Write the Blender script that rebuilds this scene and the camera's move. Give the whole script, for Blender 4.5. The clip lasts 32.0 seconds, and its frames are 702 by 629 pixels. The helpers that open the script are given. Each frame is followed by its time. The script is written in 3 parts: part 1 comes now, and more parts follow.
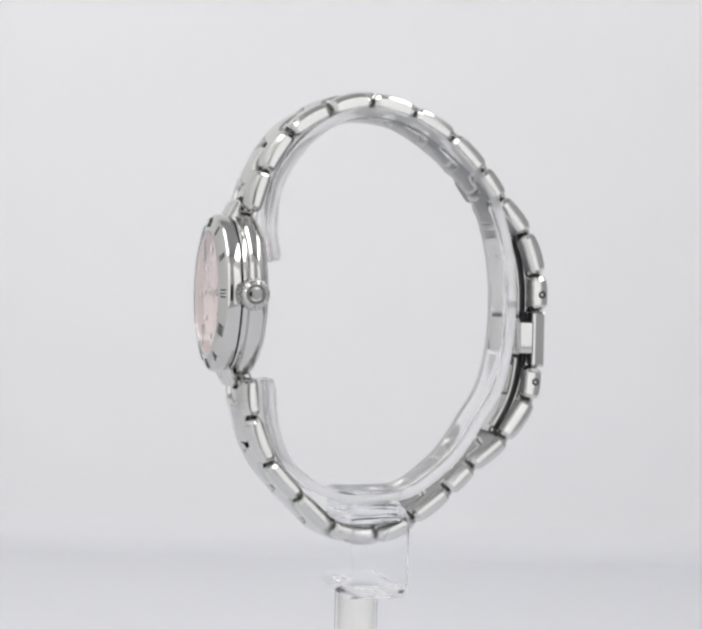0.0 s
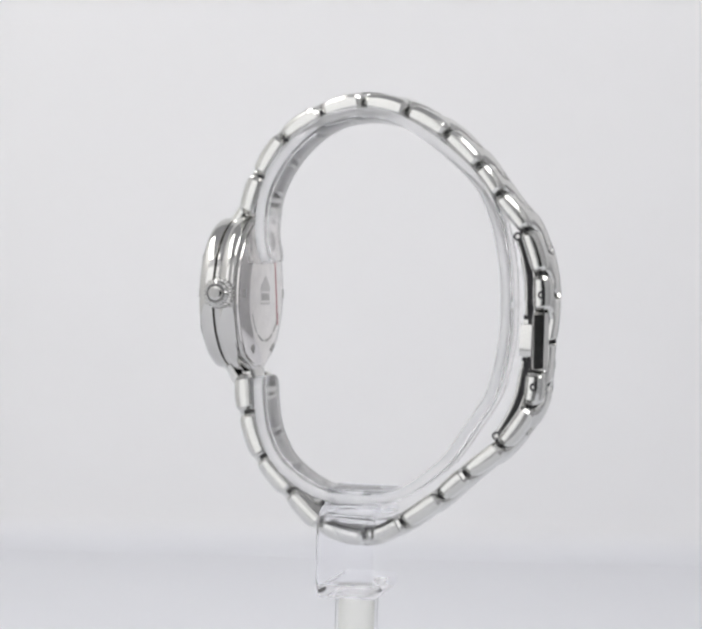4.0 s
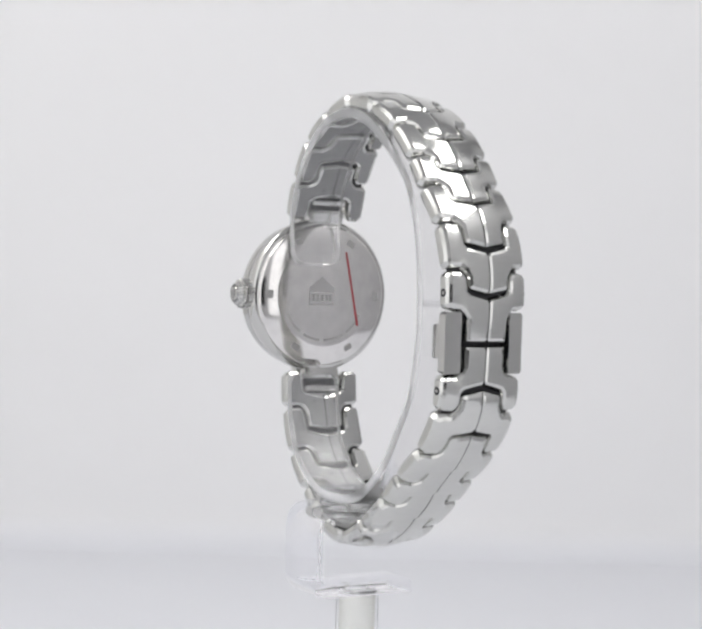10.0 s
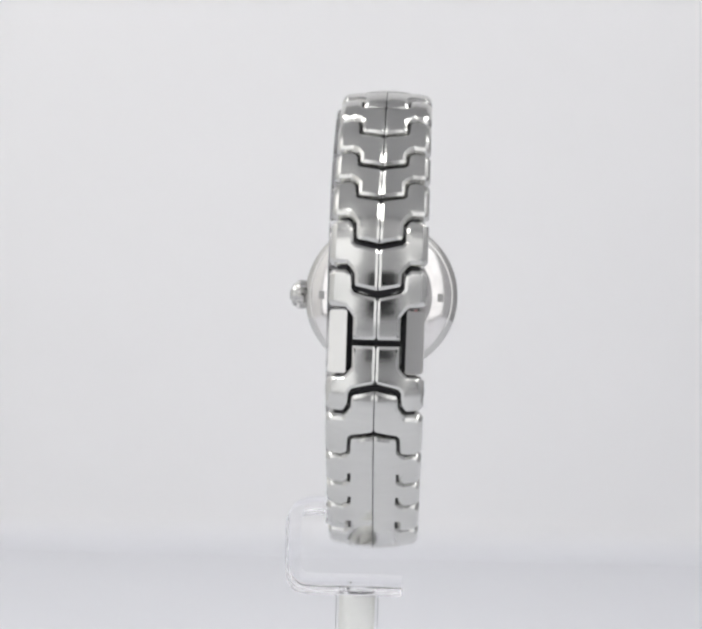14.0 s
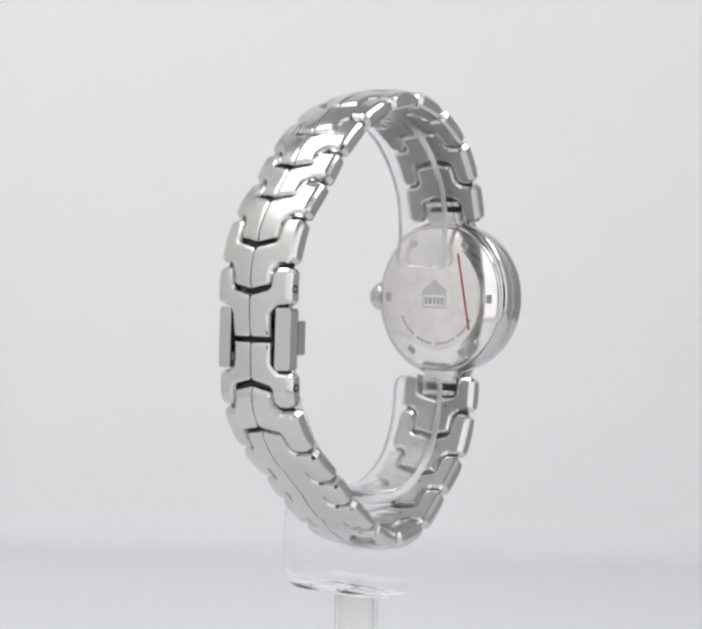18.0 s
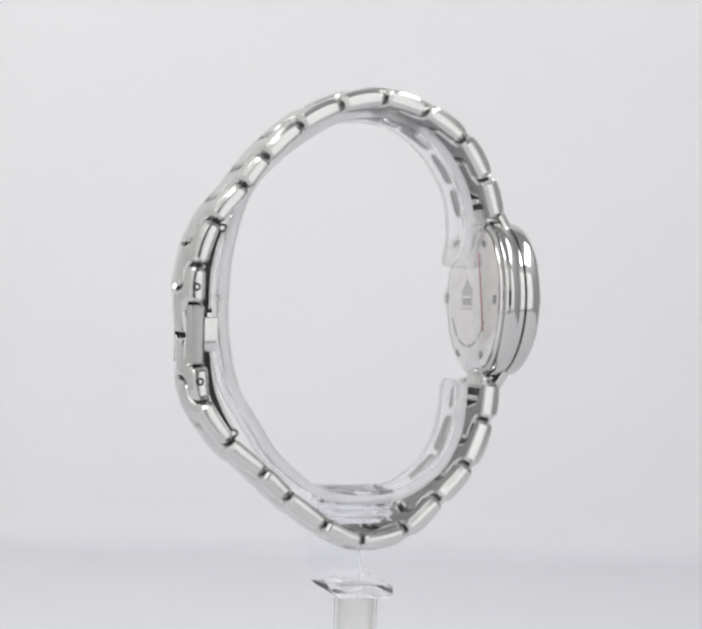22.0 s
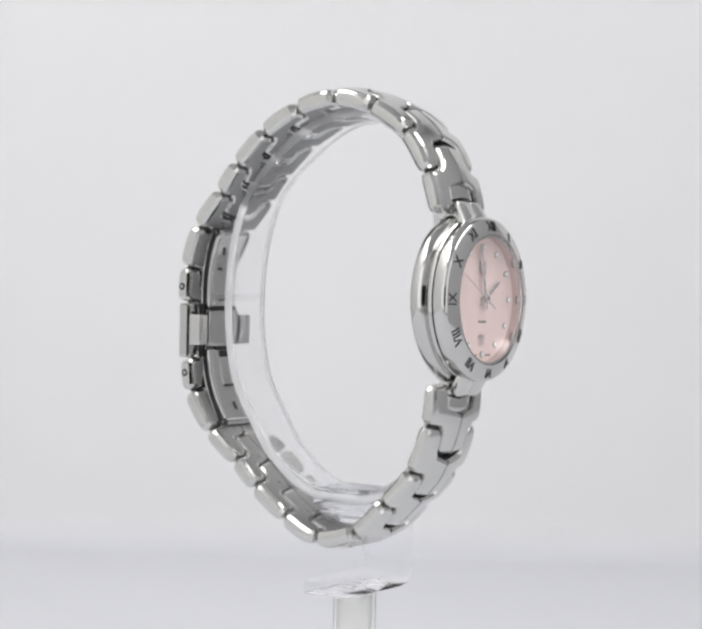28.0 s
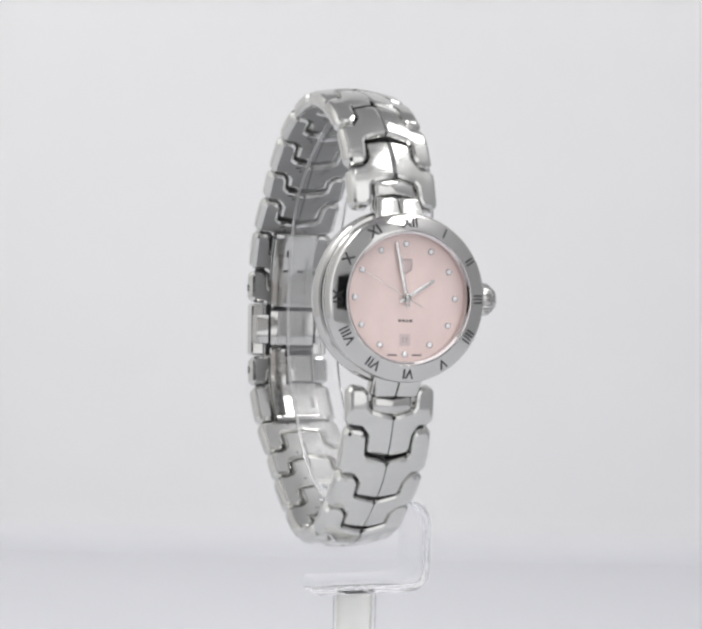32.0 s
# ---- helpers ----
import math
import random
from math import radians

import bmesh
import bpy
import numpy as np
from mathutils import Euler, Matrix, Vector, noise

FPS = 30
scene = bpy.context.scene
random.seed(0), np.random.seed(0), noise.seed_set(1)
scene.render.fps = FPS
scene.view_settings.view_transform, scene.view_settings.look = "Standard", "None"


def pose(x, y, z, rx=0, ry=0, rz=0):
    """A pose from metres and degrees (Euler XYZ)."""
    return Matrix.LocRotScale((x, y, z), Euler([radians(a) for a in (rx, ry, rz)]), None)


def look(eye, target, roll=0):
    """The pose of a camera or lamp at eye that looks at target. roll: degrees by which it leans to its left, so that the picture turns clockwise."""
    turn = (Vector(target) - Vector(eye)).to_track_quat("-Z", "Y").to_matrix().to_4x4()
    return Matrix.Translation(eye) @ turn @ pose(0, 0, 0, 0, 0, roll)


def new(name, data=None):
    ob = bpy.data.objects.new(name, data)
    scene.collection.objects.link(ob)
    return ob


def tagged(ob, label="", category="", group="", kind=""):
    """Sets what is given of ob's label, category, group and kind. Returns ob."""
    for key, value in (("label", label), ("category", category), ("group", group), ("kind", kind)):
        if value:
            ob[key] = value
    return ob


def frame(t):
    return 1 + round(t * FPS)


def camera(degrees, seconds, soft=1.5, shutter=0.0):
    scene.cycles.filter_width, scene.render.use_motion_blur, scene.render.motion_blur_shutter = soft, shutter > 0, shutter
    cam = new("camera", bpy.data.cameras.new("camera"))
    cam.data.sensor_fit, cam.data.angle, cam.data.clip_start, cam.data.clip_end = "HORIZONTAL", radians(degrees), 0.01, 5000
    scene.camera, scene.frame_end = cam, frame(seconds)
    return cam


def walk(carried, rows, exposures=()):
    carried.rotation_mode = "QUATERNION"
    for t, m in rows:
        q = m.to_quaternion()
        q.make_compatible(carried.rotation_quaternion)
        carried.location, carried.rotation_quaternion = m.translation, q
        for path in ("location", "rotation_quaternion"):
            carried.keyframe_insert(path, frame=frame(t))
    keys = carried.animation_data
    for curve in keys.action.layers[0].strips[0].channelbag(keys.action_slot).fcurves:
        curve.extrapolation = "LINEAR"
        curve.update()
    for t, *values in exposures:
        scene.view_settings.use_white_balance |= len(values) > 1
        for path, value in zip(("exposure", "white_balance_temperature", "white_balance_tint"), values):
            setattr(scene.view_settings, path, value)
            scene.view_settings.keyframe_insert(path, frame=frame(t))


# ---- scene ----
# ---- camera, fixed, with a long lens ----
cam = camera(23.735, 32.0, soft=3.0)
EYE = 0.09
walk(cam, [(0.0, pose(0, -0.3, EYE, 89.149, -1.359, 0.419)), (32.0, pose(0, -0.3, EYE, 89.149, -1.359, 0.419))],
     exposures=[(0.0, 0.0), (32.0, 0.0)])

# ---- light: two LED bars along the roof of the photo box, and a panel on each side of the slot in its front ----
world = bpy.data.worlds.new("world")
scene.world = world
world.use_nodes = True
world.node_tree.nodes["Background"].inputs[0].default_value = (0.9, 0.95, 1.0, 1)
world.node_tree.nodes["Background"].inputs[1].default_value = 0.01


def area(name, m, w, h, watts, colour):
    data = bpy.data.lights.new(name, "AREA")
    data.shape, data.size, data.size_y, data.energy, data.color = "RECTANGLE", w, h, watts, colour
    ob = new(name, data)
    ob.matrix_world = m
    return ob


area("led_bar", look((-0.205, -0.08, 0.452), (-0.23, -0.08, 0.1)), 0.34, 0.10, 0.588, (1.0, 0.99, 0.98))
area("led_bar", look((0.205, -0.08, 0.452), (0.17, -0.08, 0.0)), 0.34, 0.10, 0.628, (1.0, 0.992, 0.99))
area("led_front_panel", look((-0.168, -0.272, 0.175), (-0.168, 0, 0.175)), 0.17, 0.32, 0.142, (0.99, 0.99, 1.0))
area("led_front_panel", look((0.168, -0.272, 0.175), (0.168, 0, 0.175)), 0.17, 0.32, 0.142, (0.99, 0.99, 1.0))


# ---- materials ----
def material(name, base, rough=0.5, metal=0.0, **extra):
    mat = bpy.data.materials.new(name)
    mat.use_nodes = True
    p = mat.node_tree.nodes["Principled BSDF"]
    p.inputs["Base Color"].default_value = (*base, 1)
    p.inputs["Roughness"].default_value = rough
    p.inputs["Metallic"].default_value = metal
    for key, value in extra.items():
        p.inputs[key.replace("_", " ")].default_value = value
    return mat


def grain(mat, scale, rough=(0.2, 0.3), stretch=(1, 1, 1), bump=0.0, tint=0.0, detail=4.0):
    """Noise on roughness, relief and, at tint, the colour."""
    t = mat.node_tree
    p = t.nodes["Principled BSDF"]
    co, mp = t.nodes.new("ShaderNodeTexCoord"), t.nodes.new("ShaderNodeMapping")
    mp.inputs["Scale"].default_value = stretch
    n1, n2 = t.nodes.new("ShaderNodeTexNoise"), t.nodes.new("ShaderNodeTexNoise")
    n1.inputs["Scale"].default_value, n1.inputs["Detail"].default_value = scale, detail
    n2.inputs["Scale"].default_value, n2.inputs["Detail"].default_value = scale * 0.13, 3
    t.links.new(co.outputs["Object"], mp.inputs["Vector"])
    mix = t.nodes.new("ShaderNodeMath")
    mix.operation = "ADD"
    half = []
    for n in (n1, n2):
        t.links.new(mp.outputs["Vector"], n.inputs["Vector"])
        h = t.nodes.new("ShaderNodeMath")
        h.operation = "MULTIPLY"
        h.inputs[1].default_value = 0.5
        t.links.new(n.outputs["Fac"], h.inputs[0])
        half.append(h)
    t.links.new(half[0].outputs[0], mix.inputs[0])
    t.links.new(half[1].outputs[0], mix.inputs[1])
    rr = t.nodes.new("ShaderNodeMapRange")
    rr.inputs["From Min"].default_value, rr.inputs["From Max"].default_value = 0.3, 0.7
    rr.inputs["To Min"].default_value, rr.inputs["To Max"].default_value = rough
    t.links.new(mix.outputs[0], rr.inputs["Value"])
    t.links.new(rr.outputs["Result"], p.inputs["Roughness"])
    if bump:
        b = t.nodes.new("ShaderNodeBump")
        b.inputs["Strength"].default_value, b.inputs["Distance"].default_value = bump, 0.00005
        t.links.new(n1.outputs["Fac"], b.inputs["Height"])
        t.links.new(b.outputs["Normal"], p.inputs["Normal"])
    if tint:
        base = tuple(p.inputs["Base Color"].default_value)[:3]
        ramp = t.nodes.new("ShaderNodeValToRGB")
        e = ramp.color_ramp.elements
        e[0].position, e[1].position = 0.35, 0.65
        e[0].color = (*[c * (1 - tint) for c in base], 1)
        e[1].color = (*[min(1, c * (1 + tint)) for c in base], 1)
        t.links.new(mix.outputs[0], ramp.inputs["Fac"])
        t.links.new(ramp.outputs["Color"], p.inputs["Base Color"])
    return mat


STEEL = grain(material("polished_steel", (0.61, 0.606, 0.588), 0.14, 1.0), 900, (0.06, 0.12), bump=0.01)
MIRROR = grain(material("rhodium_ring", (0.72, 0.67, 0.66), 0.05, 1.0), 500, (0.02, 0.05))
SATIN = grain(material("satin_steel", (0.645, 0.645, 0.623), 0.25, 1.0), 1500, (0.11, 0.19), (1, 0.15, 1), bump=0.025, tint=0.03)
DARK = grain(material("shaded_steel", (0.16, 0.16, 0.16), 0.35, 1.0), 900, (0.3, 0.45))
# enamel of the numerals, and black fill painting the shade in gaps and slots
INK = grain(material("black_enamel_and_shade", (0.015, 0.015, 0.018), 0.4), 900, (0.35, 0.5))
PEARL = grain(material("pink_pearl", (0.815, 0.662, 0.625), 0.3, 0.0, Coat_Weight=0.1, Coat_Roughness=0.1), 260, (0.28, 0.36), (1, 1, 0.6), tint=0.07)
PRINT = material("grey_print", (0.17, 0.13, 0.13), 0.45)
FAINT = material("pale_print", (0.5, 0.41, 0.40), 0.45)
EMBLEM = material("rose_metal", (0.66, 0.55, 0.53), 0.3, 0.6)
ENGRAVE = grain(material("etched_steel", (0.46, 0.455, 0.445), 0.35, 1.0), 1200, (0.45, 0.6))
ETCH = grain(material("lightly_etched_steel", (0.60, 0.59, 0.58), 0.3, 1.0), 1200, (0.3, 0.42))
RED = grain(material("red_ink", (0.36, 0.03, 0.04), 0.4), 700, (0.35, 0.5))
GEM = material("diamond", (0.98, 0.98, 1.0), 0.05, 0.0, IOR=1.8, Coat_Weight=1.0)
CRYSTAL = material("sapphire", (1, 1, 1), 0.0, 0.0, Transmission_Weight=1.0, IOR=1.12)
BENT = grain(material("bent_acrylic", (0.975, 0.975, 0.99), 0.05, 0.0, Transmission_Weight=0.96, IOR=1.055), 300, (0.03, 0.09))
ACRYLIC = grain(material("clear_acrylic", (0.97, 0.975, 0.985), 0.03, 0.0, Transmission_Weight=1.0, IOR=1.06), 300, (0.02, 0.07))
RINGMAT = grain(material("cloudy_acrylic", (0.975, 0.975, 0.98), 0.1, 0.0, Transmission_Weight=0.93, IOR=1.19), 300, (0.05, 0.12))
MILKY = grain(material("frosted_acrylic", (0.90, 0.90, 0.87), 0.35, 0.0, Transmission_Weight=0.6, IOR=1.2), 260, (0.3, 0.45), tint=0.02)
TUBE = grain(material("clear_tube", (0.98, 0.985, 0.985), 0.05, 0.0, Transmission_Weight=0.97, IOR=1.02), 300, (0.03, 0.09))
EDGE = grain(material("sawn_acrylic", (0.96, 0.96, 0.965), 0.3, 0.0, Transmission_Weight=0.72, IOR=1.16), 500, (0.12, 0.25))
HAND = grain(material("frosted_steel", (0.78, 0.77, 0.76), 0.2, 0.95), 900, (0.2, 0.3))
# brushed inner sides, base also darkened to hold down the roof bars' reflections
INNER = grain(material("brushed_shaded_inner_steel", (0.38, 0.38, 0.375), 0.6, 1.0), 900, (0.52, 0.66), (1, 0.2, 1), bump=0.03, tint=0.06)
BACK = grain(material("nickel_back", (0.79, 0.772, 0.755), 0.15, 1.0), 420, (0.08, 0.15), bump=0.03, tint=0.09)


def shaded_flat(mat, unshaded, shaded, z0, z1):
    """Paints the sheet's flat part darker and cooler against its stronger light, fading out between the heights z0 and
    z1 along the bend.
    """
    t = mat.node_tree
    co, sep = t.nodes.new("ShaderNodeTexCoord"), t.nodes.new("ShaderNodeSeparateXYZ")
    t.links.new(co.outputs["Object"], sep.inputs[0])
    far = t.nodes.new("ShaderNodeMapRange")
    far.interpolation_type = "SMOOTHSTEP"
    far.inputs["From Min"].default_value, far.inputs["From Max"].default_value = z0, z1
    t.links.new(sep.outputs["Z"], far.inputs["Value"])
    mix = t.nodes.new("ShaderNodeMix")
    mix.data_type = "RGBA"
    mix.inputs[6].default_value, mix.inputs[7].default_value = (*shaded, 1), (*unshaded, 1)
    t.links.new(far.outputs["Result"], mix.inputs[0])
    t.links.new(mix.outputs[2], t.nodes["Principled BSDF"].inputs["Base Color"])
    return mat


# the flat part's colour is lowered to offset the stronger light on it
SHEET = shaded_flat(grain(material("white_vinyl", (0.925, 0.923, 0.928), 0.55), 30, (0.5, 0.62), bump=0.02), (0.925, 0.923, 0.928), (0.80, 0.81, 0.848), 0.001, 0.013)
EAST = grain(material("grey_liner", (0.48, 0.48, 0.49), 0.7), 60, (0.6, 0.8), tint=0.01)
CLOTH = grain(material("white_liner", (0.92, 0.915, 0.90), 0.7), 60, (0.6, 0.8), tint=0.01)
FLAP = grain(material("grey_flap", (0.53, 0.53, 0.538), 0.7), 60, (0.6, 0.8), tint=0.02)


# ---- building tools; the watch is drawn in millimetres ----
def at(u, v, z):
    """Millimetres along, across and above the watch's own middle to metres round the turning axis."""
    return Vector((u, v + 3.35 + 0.0089 * z, z + EYE * 1000)) * 0.001


def part(name, bm, mat, parent=None, label="", smooth=40, second=None):
    me = bpy.data.meshes.new(name)
    bmesh.ops.recalc_face_normals(bm, faces=bm.faces)
    if smooth:
        for f in bm.faces:
            f.smooth = True
        for e in bm.edges:
            if len(e.link_faces) == 2 and e.calc_face_angle(0) > radians(smooth):
                e.smooth = False
    bm.to_mesh(me)
    bm.free()
    me.materials.append(mat)
    if second:
        me.materials.append(second)
    ob = new(name, me)
    if parent:
        ob.parent = parent
    return tagged(ob, label) if label else ob


def thing(name, label, category):
    return tagged(new(name), label, category)


def lathe(profile, place, n=96, loop=True):
    """Turns (w, r) round an axis; place(w, a, b) gives the point."""
    bm = bmesh.new()
    rings = []
    for w, r in profile:
        if r < 1e-6:
            rings.append([bm.verts.new(place(w, 0, 0))])
        else:
            rings.append([bm.verts.new(place(w, r * math.sin(2 * math.pi * i / n), r * math.cos(2 * math.pi * i / n))) for i in range(n)])
    pairs = list(zip(rings, rings[1:])) + ([(rings[-1], rings[0])] if loop else [])
    for a, b in pairs:
        for i in range(n):
            q = [a[i % len(a)], a[(i + 1) % len(a)], b[(i + 1) % len(b)], b[i % len(b)]]
            q = list(dict.fromkeys(q))
            if len(q) > 2:
                bm.faces.new(q)
    return bm


def slab(points, h0, h1, place, bevel=0.0, cuts=(), segments=2, both=False, across=(), levels=(), under=0, plain=lambda p: False):
    """A plate of outline points (a, b) between heights h0 and h1, its upper rim rounded but where plain(middle of the edge), cut across at a = cuts, laid down by place(a, b, h)."""
    bm = bmesh.new()
    low = [bm.verts.new((a, b, h0)) for a, b in points]
    high = [bm.verts.new((a, b, h1)) for a, b in points]
    n = len(points)
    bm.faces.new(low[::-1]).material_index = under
    bm.faces.new(high)
    for i in range(n):
        bm.faces.new((low[i], low[(i + 1) % n], high[(i + 1) % n], high[i]))
    bmesh.ops.recalc_face_normals(bm, faces=bm.faces)
    if bevel:
        bm.edges.ensure_lookup_table()
        rim = [e for e in bm.edges if all(v.co.z > h1 - 1e-6 for v in e.verts) or (both and all(v.co.z < h0 + 1e-6 for v in e.verts))]
        rim = [e for e in rim if not plain((e.verts[0].co + e.verts[1].co) / 2)]
        bmesh.ops.bevel(bm, geom=rim, offset=bevel, segments=segments, affect="EDGES", profile=0.5, clamp_overlap=len(points) < 13)
    for c, no in [((c, 0, 0), (1, 0, 0)) for c in cuts] + [((0, c, 0), (0, 1, 0)) for c in across] + [((0, 0, c), (0, 0, 1)) for c in levels]:
        bmesh.ops.bisect_plane(bm, geom=bm.verts[:] + bm.edges[:] + bm.faces[:], plane_co=c, plane_no=no)
    for v in bm.verts:
        v.co = place(*v.co)
    return bm


def box(a, b, place, bevel=0.0, segments=2):
    (x0, y0, z0), (x1, y1, z1) = a, b
    return slab([(x0, y0), (x1, y0), (x1, y1), (x0, y1)], z0, z1, place, bevel, segments=segments, both=True)


def merge(*bms):
    """Several bmeshes as one."""
    out = bms[0]
    for bm in bms[1:]:
        me = bpy.data.meshes.new("merge")
        bm.to_mesh(me)
        bm.free()
        out.from_mesh(me)
        bpy.data.meshes.remove(me)
    return out


def curve_points(points, steps=8):
    """A smooth line through points, as a list."""
    pts = [Vector(p) for p in points]
    pts = [2 * pts[0] - pts[1], *pts, 2 * pts[-1] - pts[-2]]
    out = []
    for p0, p1, p2, p3 in zip(pts, pts[1:], pts[2:], pts[3:]):
        for k in range(steps):
            t = k / steps
            out.append(0.5 * (2 * p1 + (p2 - p0) * t + (2 * p0 - 5 * p1 + 4 * p2 - p3) * t * t + (3 * p1 - p0 - 3 * p2 + p3) * t ** 3))
    return out + [pts[-2]]


def sweep(points, thick, b0, b1, place, bevel=0.3, steps=6, taper=True, corner=0.0, sides=False):
    """A strip of the given thickness along a smooth line of (a, h), from b0 to b1 across, its four corners rounded; place(a, b, h)."""
    line = curve_points(points, steps)
    n = len(line)
    sect = []
    e, t = bevel, thick / 2
    for x, y in ((b0 + e, t), (b1 - e, t), (b1 - e * 0.3, t - e * 0.3), (b1, t - e), (b1, e - t), (b1 - e * 0.3, e * 0.3 - t), (b1 - e, -t),
                 (b0 + e, -t), (b0 + e * 0.3, e * 0.3 - t), (b0, e - t), (b0, t - e), (b0 + e * 0.3, t - e * 0.3)):
        sect.append((x, y))
    bm = bmesh.new()
    rings = []
    mid = (b0 + b1) / 2
    for i, p in enumerate(line):
        d = (line[min(i + 1, n - 1)] - line[max(i - 1, 0)]).normalized()
        nrm = Vector((-d.y, d.x))
        ends = [(0.0, 1.0)]
        if i in (0, n - 1) and taper:
            ends = [(-e, 0.8), (0.0, 1.0)] if i == 0 else [(0.0, 1.0), (e, 0.8)]
        if i in (0, n - 1) and corner:
            ends = [(corner * math.sin(a), 1 - 2 * corner / (b1 - b0) * (1 - math.cos(a))) for a in [k * math.pi / 16 for k in range(9)]]
            ends = [(-o, k) for o, k in ends[::-1]] if i == 0 else ends
        for off, k in ends:
            rings.append([])
            for x, y in sect:
                kk = k if corner else 1 - (1 - k) * thick / (b1 - b0)
                q = p + d * off + nrm * y * (1 if corner else k)
                rings[-1].append(bm.verts.new(place(q.x, mid + (x - mid) * kk, q.y)))
    m = len(sect)
    for a, b in zip(rings, rings[1:]):
        for i in range(m):
            bm.faces.new((a[i], a[(i + 1) % m], b[(i + 1) % m], b[i])).material_index = 1 if sides and i in (2, 3, 4, 8, 9, 10) else 0
    bm.faces.new(rings[0][::-1])
    bm.faces.new(rings[-1])
    return bm


def letters(text, size, deep):
    """The built-in font as a bmesh, centred, in millimetres."""
    data = bpy.data.curves.new("letters", "FONT")
    data.body, data.size, data.extrude, data.align_x, data.align_y = text, size, deep, "CENTER", "CENTER"
    data.resolution_u, data.offset = 3, 0.012
    ob = bpy.data.objects.new("letters", data)
    me = bpy.data.meshes.new_from_object(ob)
    bm = bmesh.new()
    bm.from_mesh(me)
    bpy.data.meshes.remove(me)
    bpy.data.objects.remove(ob)
    bpy.data.curves.remove(data)
    return bm


def place_all(bm, place):
    for v in bm.verts:
        v.co = place(*v.co)
    return bm


# ---- the photo box ----
def flat(points, name, mat, bevel=0.0):
    """A wall piece as a box between two corners in metres."""
    return tagged(part(name, box(points[0], points[1], lambda a, b, h: Vector((a, b, h)), bevel), mat, smooth=0), kind="structure")


def backdrop():
    r, y1, top = 0.012, 0.268, 0.46
    line = [(-0.275, 0.0), (y1 - r, 0.0)]
    line += [(y1 - r + r * math.sin(a), r - r * math.cos(a)) for a in [math.pi / 2 * k / 16 for k in range(1, 17)]]
    line += [(y1, top)]
    bm = bmesh.new()
    rows = []
    for k, (y, z) in enumerate(line):
        rows.append([bm.verts.new((x, y, z)) for x in (-0.27, 0.27)])
    back = []
    for k, (y, z) in enumerate(line):
        a = line[max(k - 1, 0)]
        b = line[min(k + 1, len(line) - 1)]
        d = Vector((b[0] - a[0], b[1] - a[1])).normalized()
        back.append([bm.verts.new((x, y + d.y * 0.004, z - d.x * 0.004)) for x in (-0.27, 0.27)])
    for q, s in ((rows, 1), (back, -1)):
        for a, b in zip(q, q[1:]):
            bm.faces.new((a[0], a[1], b[1], b[0])[::s])
    for k in range(len(line) - 1):
        for i in (0, 1):
            bm.faces.new((rows[k][i], rows[k + 1][i], back[k + 1][i], back[k][i]))
    for k in (0, -1):
        bm.faces.new((rows[k][0], rows[k][1], back[k][1], back[k][0]))
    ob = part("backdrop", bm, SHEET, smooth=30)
    return tagged(ob, "seamless white vinyl sheet curving up behind the watch", kind="structure")


backdrop()
flat([(-0.28, -0.275, -0.01), (-0.27, 0.28, 0.46)], "wall_west", CLOTH)
flat([(0.27, -0.275, -0.01), (0.28, 0.28, 0.46)], "wall_east", EAST)
flat([(-0.28, -0.275, 0.46), (0.28, 0.28, 0.47)], "ceiling", FLAP)
# front flap with the slot that the lens looks through
flat([(-0.28, -0.285, -0.01), (-0.058, -0.275, 0.46)], "wall_south_1", FLAP)
flat([(0.058, -0.285, -0.01), (0.28, -0.275, 0.46)], "wall_south_2", FLAP)
flat([(-0.058, -0.285, 0.155), (0.058, -0.275, 0.46)], "wall_south_3", FLAP)
flat([(-0.058, -0.285, -0.01), (0.058, -0.275, 0.045)], "wall_south_4", FLAP)
# the table that carries the box
flat([(-0.45, -0.6, -0.035), (0.45, 0.4, -0.011)], "floor", FLAP)

# ---- the stand: a clear C-shaped ring on a bracket and a post ----
stand = thing("watch_stand", "clear acrylic C-ring watch stand on a clear round post", "display stand")


def axis_at(u, v, z):
    return Vector((u, v, z + EYE * 1000)) * 0.001


RING = [(-17.7, 6.8), (-18.1, 8.8), (-18.2, 11.4), (-17.75, 16.0), (-16.4, 19.9), (-13.9, 23.9), (-10.9, 27.1), (-8.0, 29.2), (-4.6, 30.7), (1.0, 31.3), (7.3, 29.9), (14.8, 25.2),
        (21.5, 18.9), (24.4, 13.0), (26.1, 6.0), (26.7, -1.6), (26.35, -9.2), (24.6, -17.1), (21.2, -23.0), (17.0, -29.2), (12.6, -33.2), (8.5, -35.8), (3.0, -37.0),
        (-3.2, -37.0), (-7.3, -35.9), (-10.5, -34.1), (-13.5, -31.6), (-15.3, -29.0), (-16.8, -25.4), (-17.5, -21.6), (-17.8, -18.2)]
part("c_ring", sweep(RING, 1.8, -5.05, 5.05, axis_at, 0.2, corner=2.2, sides=True), RINGMAT, stand, "clear acrylic strip with frosted edges, bent into an open ring", second=EDGE)
part("seam", box((27.4, -5.0, -2.6), (27.7, 5.0, -1.4), axis_at, 0.1), RINGMAT, stand, "moulding seam across the ring")
